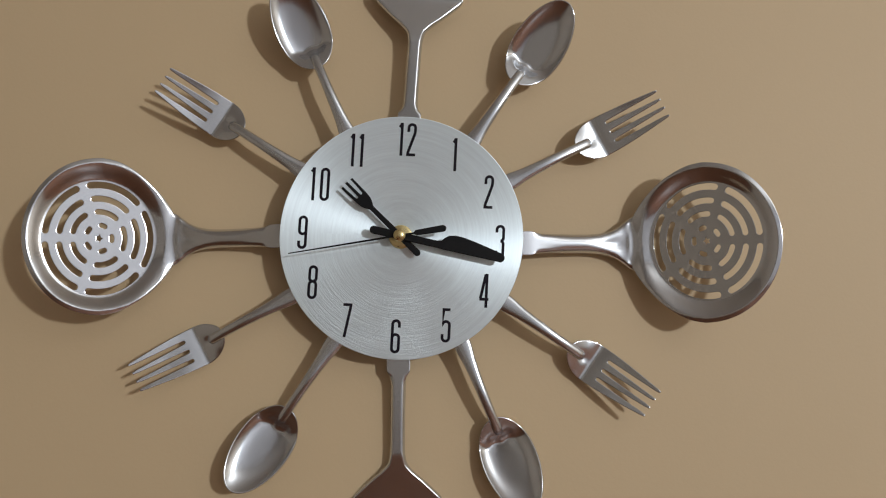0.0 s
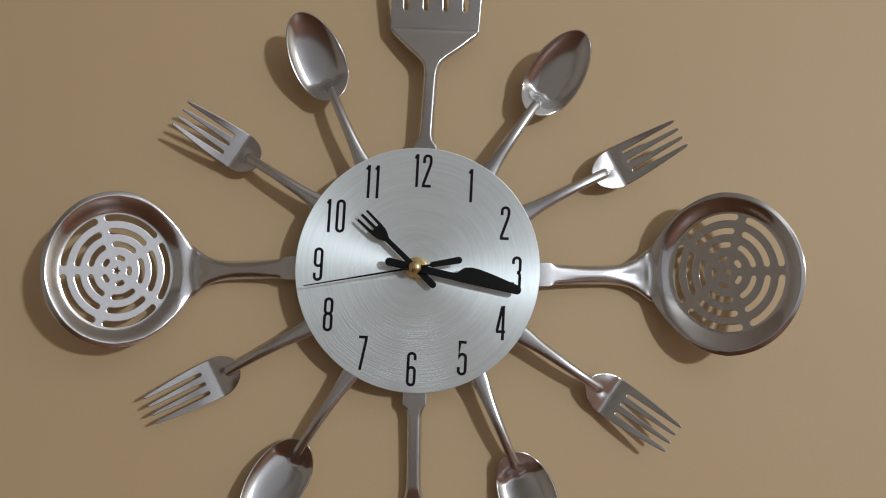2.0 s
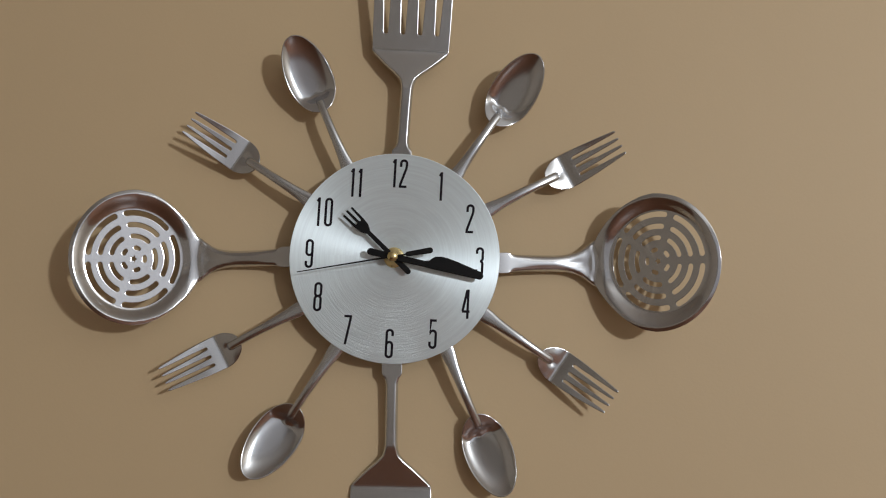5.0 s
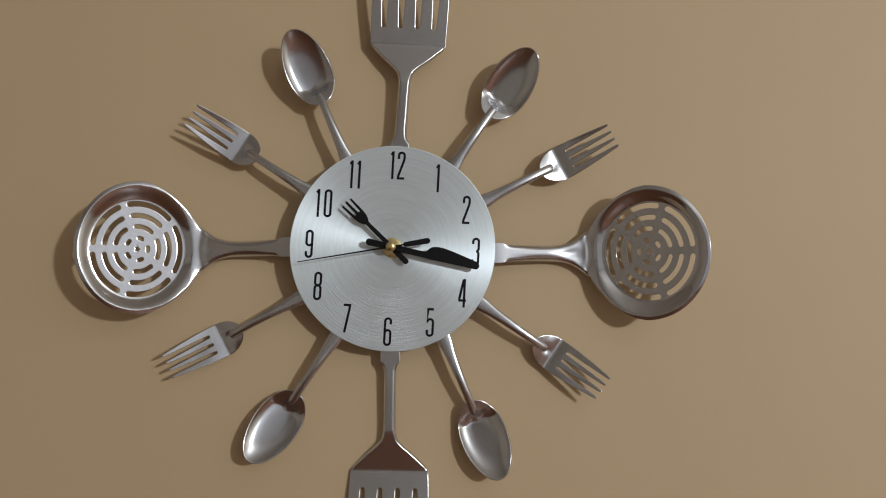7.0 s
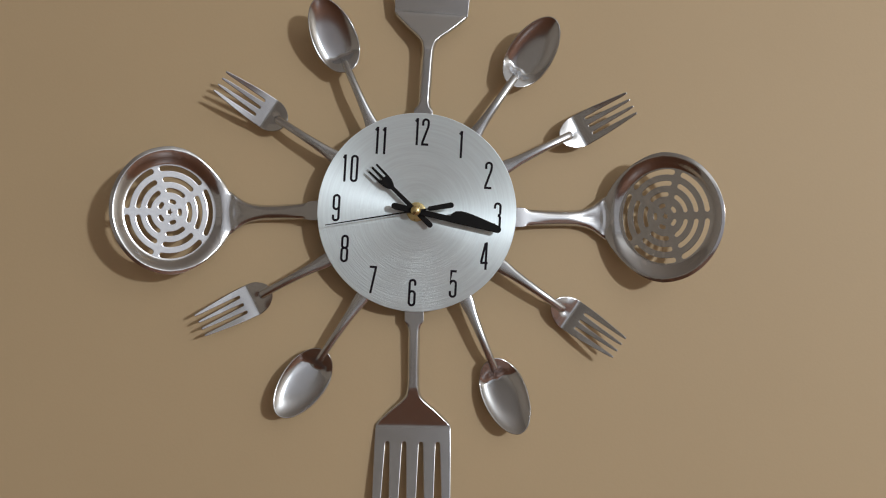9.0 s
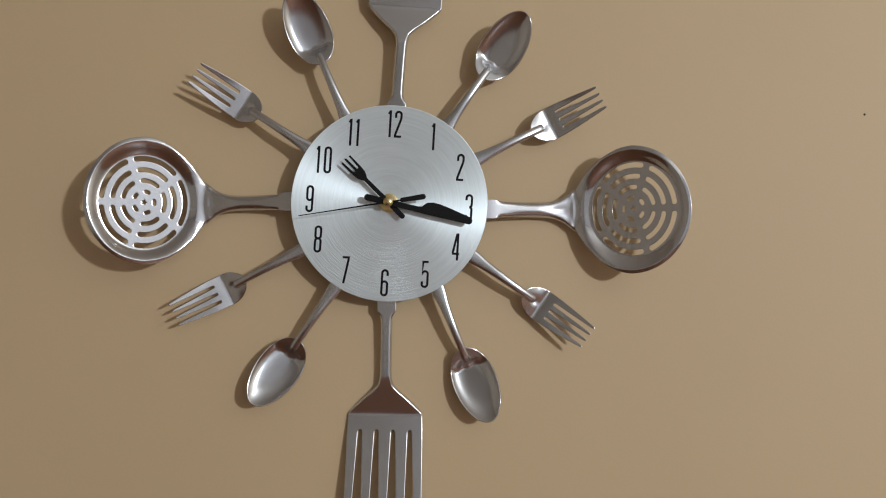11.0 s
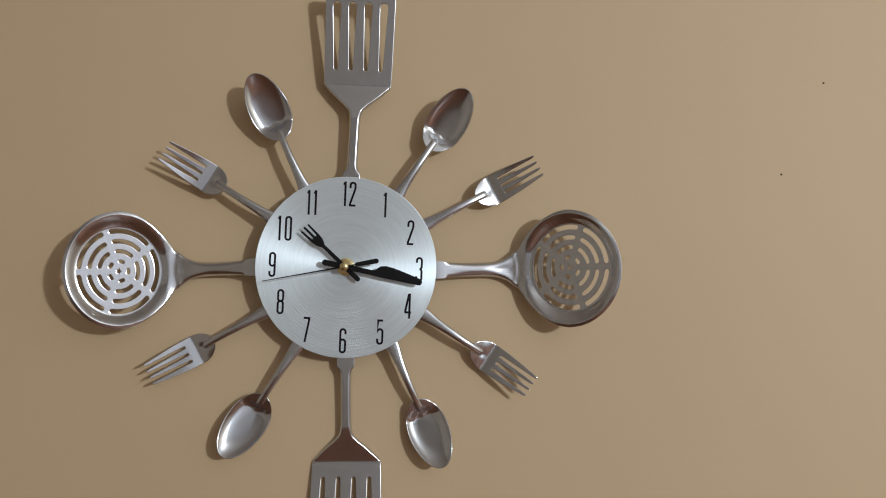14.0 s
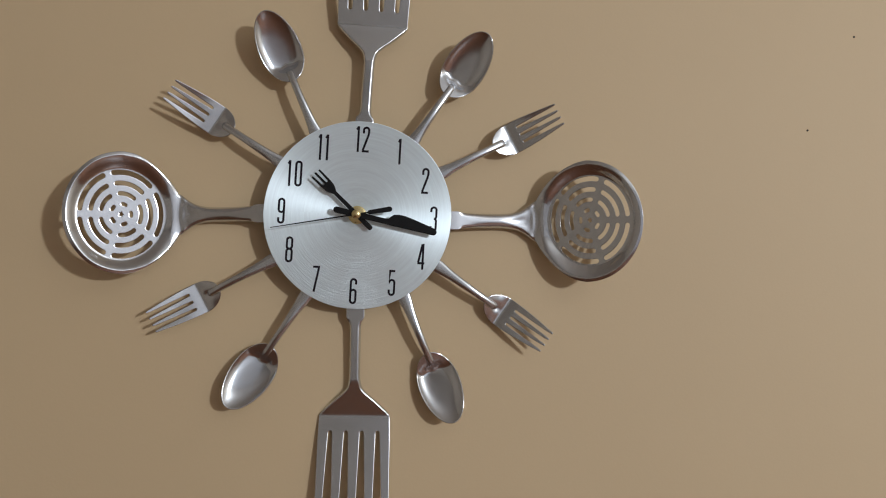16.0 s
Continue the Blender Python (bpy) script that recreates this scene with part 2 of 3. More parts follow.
def pressed(outline, height, thick, step, holes=(), folds=(), seam=None, roll=0.6, rings=(1.1, 1.9)):
    """A sheet cut to an outline with holes and pressed to height(x, y): top, underside and rounded edges.
    folds: the x of lines across the sheet that want points of their own; seam: the x at which it goes on in another part; roll: how far the cut edges are rounded over; rings: the distances of lines of points along the edges. Millimetres in, metres out."""
    near_edge = 0.5
    loops = [resampled(list(outline), step * 0.8)] + [resampled(list(h), step * 0.8) for h in holes]
    verts, edges, inset = [], [], []
    for loop in loops:
        first = len(verts)
        verts += loop
        edges += [(first + k, first + (k + 1) % len(loop)) for k in range(len(loop))]
        p = np.array(loop)
        along = np.roll(p, -1, 0) - np.roll(p, 1, 0)
        side = np.stack([-along[:, 1], along[:, 0]], 1) / np.maximum(1e-9, np.linalg.norm(along, axis=1))[:, None]
        for d in (near_edge, *rings):
            inset += [(q, d) for sign in (1, -1) for q in p + sign * d * side]
    rim = np.array(verts)
    solid = [loops[0], *loops[1:]]

    def within(points):
        good = inside(points, solid[0])
        for hole in solid[1:]:
            good &= ~inside(points, hole)
        return good

    def clear(points, kept, least):
        """Those points that lie at least that far from all kept ones, taken in turn."""
        cell, table = max(0.3, float(np.max(least))), {}

        def key(p):
            return int(math.floor(p[0] / cell)), int(math.floor(p[1] / cell))

        for p in kept:
            table.setdefault(key(p), []).append(p)
        out = []
        for p, d in zip(points, least):
            a, b = key(p)
            if all((p[0] - q[0]) ** 2 + (p[1] - q[1]) ** 2 >= d * d for i in (-1, 0, 1) for j in (-1, 0, 1) for q in table.get((a + i, b + j), ())):
                out.append(p)
                table.setdefault((a, b), []).append(p)
        return out

    low, high = rim.min(0), rim.max(0)
    cross = [(x, y) for x in folds for y in np.arange(low[1], high[1], step * 0.7)]
    xs, ys = np.arange(low[0] + step / 2, high[0], step), np.arange(low[1] + step / 2, high[1], step)
    grid = np.stack(np.meshgrid(xs, ys), -1).reshape(-1, 2)
    grid[:, 0] += (np.arange(len(grid)) // len(xs) % 2) * step * 0.5
    ring = [(tuple(q), d) for (q, d), ok in zip(inset, within(np.array([q for q, _ in inset]))) if ok]
    extra = []
    for d in (near_edge, *rings):
        some = [q for q, e in ring if e == d]
        # kept only where no other edge is nearer
        far = [q for q in some if ((rim - q) ** 2).sum(1).min() > (0.9 * d) ** 2]
        extra += clear(far, extra, [0.3] * len(far)) if d == near_edge else clear(far, extra, [0.5] * len(far))
    taken = verts + extra
    if cross:
        cross = [tuple(p) for p, ok in zip(cross, within(np.array(cross))) if ok]
        more = clear(cross, taken, [0.35] * len(cross))
        extra, taken = extra + more, taken + more
    fill = [tuple(p) for p in grid[within(grid)]]
    extra += clear(fill, taken, [0.62 * step] * len(fill))
    from mathutils import geometry
    pts = [Vector(p) for p in verts] + [Vector(p) for p in extra]
    flat, _, faces, *_ = geometry.delaunay_2d_cdt(pts, edges, [], 0, 1e-6)
    keep = within(np.array([[sum(flat[i][a] for i in f) / len(f) for a in (0, 1)] for f in faces]))
    for k, f in enumerate(faces):
        a, b, c = (flat[i] for i in f[:3])
        keep[k] &= abs((b - a).cross(c - a)) > 2e-3  # no slivers along straight edges
    bm = bmesh.new()
    turned_out = bm.verts.layers.float_vector.new("rounding")
    top = [bm.verts.new((v.x, v.y, height(v.x, v.y))) for v in flat]
    for f, good in zip(faces, keep):
        if good:
            bm.faces.new([top[i] for i in f])
    for v in [v for v in bm.verts if not v.link_faces]:
        bm.verts.remove(v)
    bm.normal_update()
    for f in bm.faces:
        if f.normal.z < 0:
            f.normal_flip()
    bm.normal_update()
    # true normals of the pressed surface, turned outward along the cut edges
    e = 0.45 * step
    facing = {}
    for v in bm.verts:
        x, y = v.co.x, v.co.y
        facing[v] = Vector(((height(x - e, y) - height(x + e, y)) / (2 * e), (height(x, y - e) - height(x, y + e)) / (2 * e), 1)).normalized()
    border = [(g.link_loops[0].vert, g.link_loops[0].link_loop_next.vert) for g in bm.edges if len(g.link_faces) == 1]
    outward = {}
    for p, q in border:
        d = Vector((q.co.y - p.co.y, p.co.x - q.co.x, 0)).normalized()
        if seam is not None and abs(p.co.x - seam) + abs(q.co.x - seam) < 0.05:
            continue
        for v in (p, q):
            outward[v] = outward.get(v, Vector()) + d
    under = {v: bm.verts.new(v.co - facing[v] * thick) for v in list(bm.verts)}
    for v, w in under.items():
        away = outward[v].normalized() if v in outward else Vector()
        v[turned_out], w[turned_out] = (facing[v] + roll * away).normalized(), (away - facing[v]).normalized()
        if v in outward:
            v.co.z -= 0.15
    for f in list(bm.faces):
        bm.faces.new([under[v] for v in reversed(f.verts)])
    for a, b in border:
        bm.faces.new((b, a, under[a], under[b]))
    for v in bm.verts:
        v.co *= 0.001
    for f in bm.faces:
        f.smooth = True
    return bm


def tube(sections, count=20):
    """A closed tube through (x, half width, half depth, z) sections along x. Millimetres in, metres out."""
    bm = bmesh.new()
    rings = []
    for x, w, d, z in sections:
        ring = []
        for k in range(count):
            a = 2 * math.pi * k / count
            c, s = math.cos(a), math.sin(a)
            ring.append(bm.verts.new((x * 0.001, math.copysign(abs(c) ** 0.8, c) * w * 0.001, (z + math.copysign(abs(s) ** 0.9, s) * d) * 0.001)))
        rings.append(ring)
    for a, b in zip(rings, rings[1:]):
        for k in range(count):
            bm.faces.new((a[k], b[k], b[(k + 1) % count], a[(k + 1) % count]))
    bm.faces.new(rings[0])
    bm.faces.new(rings[-1][::-1])
    bmesh.ops.recalc_face_normals(bm, faces=bm.faces)
    crisp(bm, 50)
    return bm


def curve_through(table):
    """A smooth function through (x, value) pairs."""
    xs, ys = [p[0] for p in table], [p[1] for p in table]
    slope = [0.0] * len(xs)
    for k in range(1, len(xs) - 1):
        a, b = (ys[k] - ys[k - 1]) / (xs[k] - xs[k - 1]), (ys[k + 1] - ys[k]) / (xs[k + 1] - xs[k])
        slope[k] = 0.0 if a * b <= 0 else 2 * a * b / (a + b)
    slope[0], slope[-1] = (ys[1] - ys[0]) / (xs[1] - xs[0]), (ys[-1] - ys[-2]) / (xs[-1] - xs[-2])

    def value(x):
        if x <= xs[0]:
            return ys[0]
        if x >= xs[-1]:
            return ys[-1]
        k = max(i for i in range(len(xs) - 1) if xs[i] <= x)
        d = xs[k + 1] - xs[k]
        t = (x - xs[k]) / d
        return (2 * t**3 - 3 * t**2 + 1) * ys[k] + (t**3 - 2 * t**2 + t) * d * slope[k] + (-2 * t**3 + 3 * t**2) * ys[k + 1] + (t**3 - t**2) * d * slope[k + 1]

    return value


def folded(table, soft):
    """Straight slopes through (x, value) pairs, with each fold rounded over soft either side."""

    def line(x):
        return float(np.interp(x, [p[0] for p in table], [p[1] for p in table]))

    return lambda x: sum(line(x + soft * k / 3) for k in range(-3, 4)) / 7


def smooth(t):
    t = min(1.0, max(0.0, t))
    return t * t * (3 - 2 * t)


def two_sided(width, x0, x1, n):
    """An outline symmetrical about the x axis with half width width(x)."""
    xs = [x0 + (x1 - x0) * k / n for k in range(n + 1)]
    return [(x, -width(x)) for x in xs] + [(x, width(x)) for x in reversed(xs)]


def arc(cx, cy, r, a0, a1, n):
    return [(cx + r * math.cos(radians(a0 + (a1 - a0) * k / n)), cy + r * math.sin(radians(a0 + (a1 - a0) * k / n))) for k in range(n + 1)]


# ---- the room ----
def structure(ob, label, category):
    return tagged(ob, label, category, kind="structure")


structure(part("wall_north", box(-2.2, 3.6, 0, 0.12, 0, 3.0), BEIGE), "smooth beige painted plaster wall behind the clock", "wall")
# south wall and baseboard are unseen, placed and toned for the steel's reflections
structure(part("wall_south", box(-0.08, 3.6, -6.02, -5.0, 0, 3.0), GREY), "plain pale grey painted wall facing the clock", "wall")
# unseen opening behind and beside the camera, added so the steel mirrors dim world colour
far = box(-2.2, -0.08, -6.02, -5.9, 2.3, 3.0)
for x0, x1, z0, z1 in ((-0.16, -0.08, 0, 2.3), (-2.2, -2.16, 0, 2.3), (-2.16, -0.16, 0, 0.06)):
    bmesh.ops.create_cube(far, size=1, matrix=Matrix.LocRotScale(((x0 + x1) / 2, -5.96, (z0 + z1) / 2), None, (x1 - x0, 0.12, z1 - z0)))
structure(part("wall_far", far, PALE), "unseen pale painted wall, its wide opening added for reflections", "wall")
structure(part("baseboard", box(-0.08, 3.6, -5.0, -4.975, 0.0, 0.12), WOOD), "reddish brown wooden baseboard", "baseboard")
structure(part("wall_east", box(3.6, 3.72, -6.02, 0.12, 0, 3.0), CREAM), "plain beige painted side wall", "wall")
structure(part("wall_west", box(-2.32, -2.2, -6.02, 0.12, 0, 3.0), CREAM), "plain beige painted side wall", "wall")
structure(part("floor", box(-2.32, 3.72, -6.02, 0.12, -0.1, 0), WOOD), "dark brown wooden floor", "floor")
structure(part("ceiling", box(-2.32, 3.72, -6.02, 0.12, 3.0, 3.1), WHITE), "plain pale ceiling", "ceiling")

# ---- the clock: local x right, y up, z out of the wall ----
clock = tagged(new("wall_clock"), "kitchen wall clock with steel cutlery radiating round a brushed aluminium dial", "clock")
clock.matrix_world = LEAN @ pose(0.0005, 0, 1.6005, 90)

part("movement_case", box(-0.029, 0.029, -0.029, 0.029, 0.0098, 0.017), PLASTIC, clock, "black plastic movement case")
part("mounting_plate", turned([(0, 0.017), (0.064, 0.017), (0.064, 0.0195), (0, 0.0195)]), PLASTIC, clock, "dark round mounting plate")

# dial, with its printed ring turned a little clockwise
dial = part("dial", turned([(0, 0.0285), (0.0722, 0.0285), (0.0728, 0.0288), (0.0728, 0.0296), (0.0725, 0.0299), (0.0705, 0.03), (0.05, 0.03), (0.025, 0.03), (0, 0.03)], 160), DIAL, clock, "round spun aluminium dial with fine ring scratches")
dial.matrix_basis = pose(0, 0, 0, 0, 0, -2.2)
part("dial_post", turned([(0, 0.0195), (0.012, 0.0195), (0.012, 0.0285), (0, 0.0285)], 32), PLASTIC, clock, "black plastic collar behind the dial")


def stadium(top, bottom, r=2.0):
    return arc(0, top, r, 0, 180, 12) + arc(0, bottom, r, 180, 360, 12)


# centre lines of tall narrow numerals, 20 high; True closes the loop
GLYPHS = {
    "0": [(stadium(17.2, 2.8), True)],
    "1": [([(0.55, 0), (0.55, 20)], False), ([(-0.9, 17.3), (-0.1, 18.3), (0.3, 19.4)], False)],
    "2": [([(-2, 14.6)] + arc(0, 17.2, 2.0, 180, 0, 12) + [(2.0, 15.2), (1.7, 13.4), (-1.9, 2.2), (-2.0, 0.75), (2.5, 0.75)], False)],
    "3": [([(-2, 15.4)] + arc(0, 17.2, 2.0, 180, 0, 12) + [(2, 12.8)] + arc(0.2, 12.2, 1.8, 0, -80, 6), False), ([(0.3, 10.4)] + arc(0.2, 8.6, 1.8, 80, 0, 6) + arc(0, 2.8, 2.0, 0, -180, 12) + [(-2, 4.6)], False)],
    "4": [([(1.3, 0), (1.3, 20)], False), ([(0.6, 19.6), (-2.1, 5.4)], False), ([(-2.6, 4.9), (2.7, 4.9)], False)],
    "5": [([(2.2, 19.25), (-1.7, 19.25), (-1.9, 10.6)] + arc(0, 10.3, 2.0, 150, 0, 10) + arc(0, 2.8, 2.0, 0, -180, 12) + [(-2, 4.8)], False)],
    "6": [([(2, 15.2)] + arc(0, 17.2, 2.0, 0, 180, 12) + arc(0, 2.8, 2.0, 180, 360, 12) + arc(0, 9.0, 2.0, 0, 165, 12), False)],
    "7": [([(-2.4, 19.25), (2.1, 19.25), (1.9, 17.0), (-1.0, 0)], False)],
    "8": [(stadium(17.2, 12.5), True), (stadium(8.4, 2.8, 2.05), True)],
    "9": [([(-2, 4.8)] + arc(0, 2.8, 2.0, 180, 360, 12) + arc(0, 17.2, 2.0, 0, 180, 12) + arc(0, 11.0, 2.0, 180, 345, 12), False)],
}


def inked(bm, line, closed, dx, z, wide=1.65):
    """A raised stroke of even width along a centre line, with mitred corners."""
    pts = [Vector((x + dx, y - 10)) for x, y in line]
    pts = [p for k, p in enumerate(pts) if k == 0 or (p - pts[k - 1]).length > 1e-4]
    if closed and (pts[0] - pts[-1]).length < 1e-4:
        pts.pop()
    n, rows = len(pts), []
    for k, p in enumerate(pts):
        a = pts[k - 1] if k or closed else None
        b = pts[(k + 1) % n] if k < n - 1 or closed else None
        da = (p - a).normalized() if a else (b - p).normalized()
        db = (b - p).normalized() if b else da
        na, nb = Vector((-da.y, da.x)), Vector((-db.y, db.x))
        mid = (na + nb).normalized()
        off = mid * (wide / 2 / max(0.5, mid.dot(na)))
        rows.append([bm.verts.new(((p.x + s * off.x) * 0.001, (p.y + s * off.y) * 0.001, h * 0.001)) for s, h in ((1, 30.0), (1, z), (-1, z), (-1, 30.0))])
    for k in range(n if closed else n - 1):
        a, b = rows[k], rows[(k + 1) % n]
        for i in range(3):
            bm.faces.new((a[i], a[i + 1], b[i + 1], b[i]))
    if not closed:
        bm.faces.new(rows[0][::-1])
        bm.faces.new(rows[-1])


for hour in range(1, 13):
    bm = bmesh.new()
    text = str(hour)
    gap = {"10": 7.4, "11": 5.4, "12": 6.6}.get(text, 0)
    level = 30.10
    for k, c in enumerate(text):
        for line, closed in GLYPHS[c]:
            inked(bm, line, closed, gap * (k - 0.5) if gap else 0, level)
            level += 0.04
    bmesh.ops.recalc_face_normals(bm, faces=bm.faces)
    ob = part("numeral", bm, INK, dial, f"black printed numeral {text}")
    a = radians(90 - 30 * hour)
    ob.matrix_basis = pose(0.0589 * math.cos(a), 0.0589 * math.sin(a), 0)


# pointers, each cut from thin sheet: local x along the pointer
def sheet(outline, z, thick=0.6, holes=()):
    return pressed(outline, lambda x, y: z, thick * 0.001 * 1000, 2.0, holes)


def pointer(name, outline, z, angle, label):
    ob = part(name, sheet(outline, z), ENAMEL, clock, label)
    ob.matrix_basis = pose(0, 0, 0, 0, 0, angle)
    return ob


prongs = [(24.0, -1.5), (26.5, -3.0), (29.0, -3.9), (33.0, -4.3), (44.6, -4.5), (44.8, -3.1), (34.2, -2.5), (33.6, -1.7), (34.2, -0.95), (45.2, -0.8)]
hour_shape = arc(-14, 0, 2.0, 90, 270, 10) + [(-4, -1.8), (0, -1.7), (22, -1.45)] + prongs + [(x, -y) for x, y in reversed(prongs)] + [(22, 1.45), (0, 1.7), (-4, 1.8)]
pointer("hour_pointer", hour_shape, 36.0, 136.0, "black fork-shaped hour pointer")

knife = [(22, -2.1), (28, -2.3), (58, -2.1)] + arc(60, 0.5, 2.7, -75, 80, 8) + [(52, 4.8), (44, 6.3), (37, 7.3), (32, 7.4), (28, 6.4), (26, 4.6), (24.5, 2.6), (22, 2.1)]
minute_shape = arc(-15.8, 0, 2.4, 90, 270, 10) + [(-4, -2.2)] + knife + [(-4, 2.2)]
pointer("minute_pointer", minute_shape, 38.0, -12.4, "black knife-shaped minute pointer")

club = [(-8.6, -0.5), (-9.6, -1.6)] + arc(-25.6, 0, 2.0, 270, 90, 10) + [(-9.6, 1.6), (-8.6, 0.5)]
second_shape = [(66, -0.3), (66, 0.3), (30, 0.5), (2, 0.65)] + club[::-1] + [(2, -0.65), (30, -0.5)]
pointer("second_pointer", second_shape, 40.2, 189.8, "thin black second pointer with a thick tail")

part("hub_ring", turned([(0.0018, 0.0301), (0.0069, 0.0301), (0.0071, 0.0306), (0.0066, 0.0314), (0.0052, 0.0318), (0.0018, 0.0318)], 48), BRASS, clock, "flat brass nut ring")
part("spindle", turned([(0, 0.0301), (0.0024, 0.0301), (0.0024, 0.0405), (0, 0.0405)], 32), BRASS, clock, "brass spindle")
part("hub_cap", turned([(0, 0.0402), (0.0033, 0.0402), (0.0036, 0.0408), (0.0034, 0.0420), (0.0026, 0.0428), (0.0013, 0.0432), (0, 0.0433)], 40), BRASS, clock, "domed brass cap")


# ---- cutlery: local x outward from the dial's middle, z out of the wall, millimetres ----
def holder(name, label, base, tip, reach, lift=0.0):
    """An empty whose x axis runs out along base and tip, with the tip at reach; lift: degrees by which the tip is bent from the wall."""
    ob = tagged(new(name), label)
    ob.parent = clock
    ob.matrix_basis = laid(base, tip, reach, lift)
    return ob


def laid(base, tip, reach, lift=0.0):
    way = Vector((tip[0] - base[0], tip[1] - base[1])).normalized()
    flat = pose((tip[0] - reach * way.x) / 1000, (tip[1] - reach * way.y) / 1000, 0, 0, 0, math.degrees(math.atan2(way.y, way.x)))
    return flat @ pose(0.074, 0, 0.022) @ pose(0, 0, 0, 0, -lift, 0) @ pose(-0.074, 0, -0.022)


stem_width = curve_through([(58, 5.4), (74, 5.2), (84, 4.0), (96, 3.4), (112, 3.0), (124, 3.0)])
stem_level = curve_through([(58, 25.0), (80, 25.2), (100, 25.0), (114, 23.7), (122, 21.9), (131, 19.0)])


def stem():
    """The narrow handle of a fork or spoon; its round nose lies on the head."""
    rows = []
    for x in list(range(58, 128, 3)) + [128, 129.4, 130.4, 130.9]:
        round_end = math.sqrt(max(0.02, 1 - max(0.0, (x - 128) / 3.0) ** 2))
        thick = 1.5 + 0.9 * smooth((x - 76) / 24)
        rows.append((x, stem_width(x) * round_end, thick * round_end, stem_level(x)))
    return tube(rows)


head_level = folded([(112, 24.5), (119, 23.0), (136, 17.8), (180, 31.5)], 1.4)

fork_half = curve_through([(120.5, 2.6), (122, 5.6), (125, 8.4), (130, 11.2), (136, 12.2), (145, 12.0), (160, 10.8), (177, 8.9)])


def fork_outline():
    """A four-tined fork's head."""
    right = [(x, -fork_half(x)) for x in (120.5, 121.2, 122, 123.5, 125, 127.5, 130, 133, 136, 140, 145, 150, 155, 160, 165, 170, 175)]
    path = list(right)
    for k, c in enumerate((-5.5, 0.0, 5.5)):
        base = c * 6.2 / 5.5
        path += [(176.6, c - 3.3), (177, c - 2.7), (176.6, c - 2.0), (174, c - 1.75)]
        path += [(160, (c + base) / 2 - 1.35)] + arc(144.6, base, 0.95, 270, 90, 6) + [(160, (c + base) / 2 + 1.35)]
        path += [(174, c + 1.75)]
    path += [(176.6, 5.5 + 2.0), (177, 5.5 + 2.7), (176.6, 5.5 + 3.3)]
    return path + [(x, -y) for x, y in right[::-1]]


def fork(base, tip, lift=0.0):
    ob = holder("fork", "small brushed stainless steel fork with four tines", base, tip, 177, lift)
    part("handle", stem(), STEEL, ob)
    part("head", pressed(fork_outline(), lambda x, y: head_level(x) - 0.9 * smooth((x - 140) / 20) * (1 - (y / 11) ** 2) - 0.009 * y * y * smooth((134 - x) / 8) - 0.8 * math.exp(-((x - 130.5) ** 2) / 10 - y * y / 9), 0.9, 1.05, folds=(134, 134.7, 135.4, 136, 136.6, 137.3, 138)), STEEL, ob, "four-tined fork head with a creased neck")
    return ob


def spoon(base, tip, lift=0.0):
    ob = holder("spoon", "small brushed stainless steel spoon with an oval bowl", base, tip, 176.2, lift)
    part("handle", stem(), STEEL, ob)
    a, mid, lie = 28.0, 148.4, folded([(112, 24.5), (119, 23.0), (132, 19.3), (180, 32.2)], 3.5)
    rim = [(mid - a * math.cos(t), 15.9 * math.sin(t) * (1 + 0.08 * math.cos(t))) for t in [2 * math.pi * k / 144 for k in range(144)]]

    def level(x, y):
        c = max(-1.1, min(1.1, (mid - x) / a))
        q = min(1.3, c * c + (y / (15.9 * (1 + 0.08 * c))) ** 2)
        neck = smooth((x - 126.0 - 0.03 * min(y * y, 70.0) - 2.0 * math.exp(-((y / 3.4) ** 2))) / 9)
        return lie(x) + 0.6 - 4.2 * (1 - 0.15 * q - 0.85 * q**2.5) * neck

    part("bowl", pressed(rim, level, 0.9, 1.2), POLISHED, ob, "oval concave spoon bowl")
    return ob


# slotted turner
def turner_width(foot):
    return curve_through([(58, 7.0), (foot, 7.0), (foot + 0.7, 6.8), (foot + 3.5, 5.1), (foot + 8, 4.4), (105, 4.3), (120, 4.4), (128, 5.6), (133, 9.5), (139, 16.4), (145, 22.8), (149, 26.6), (151, 27.6)])


turner_level = folded([(58, 22.0), (84, 22.0), (124, 21.5), (151, 15.6), (230, 29.5)], 1.6)


def turner_height(x, y, half):
    edge = max(0.0, 1 - (half(x) - abs(y)) / 2.0) if x < 151 else 0.0
    fade = smooth((x - 74) / 10) * smooth((152 - x) / 5)
    return turner_level(x) - 2.4 * edge * edge * fade


def slot(x0, x1, y0, y1, r0, r1):
    return arc(x0, y0, r0, 90, 270, 8) + arc(x1, y1, r1, -90, 90, 8)


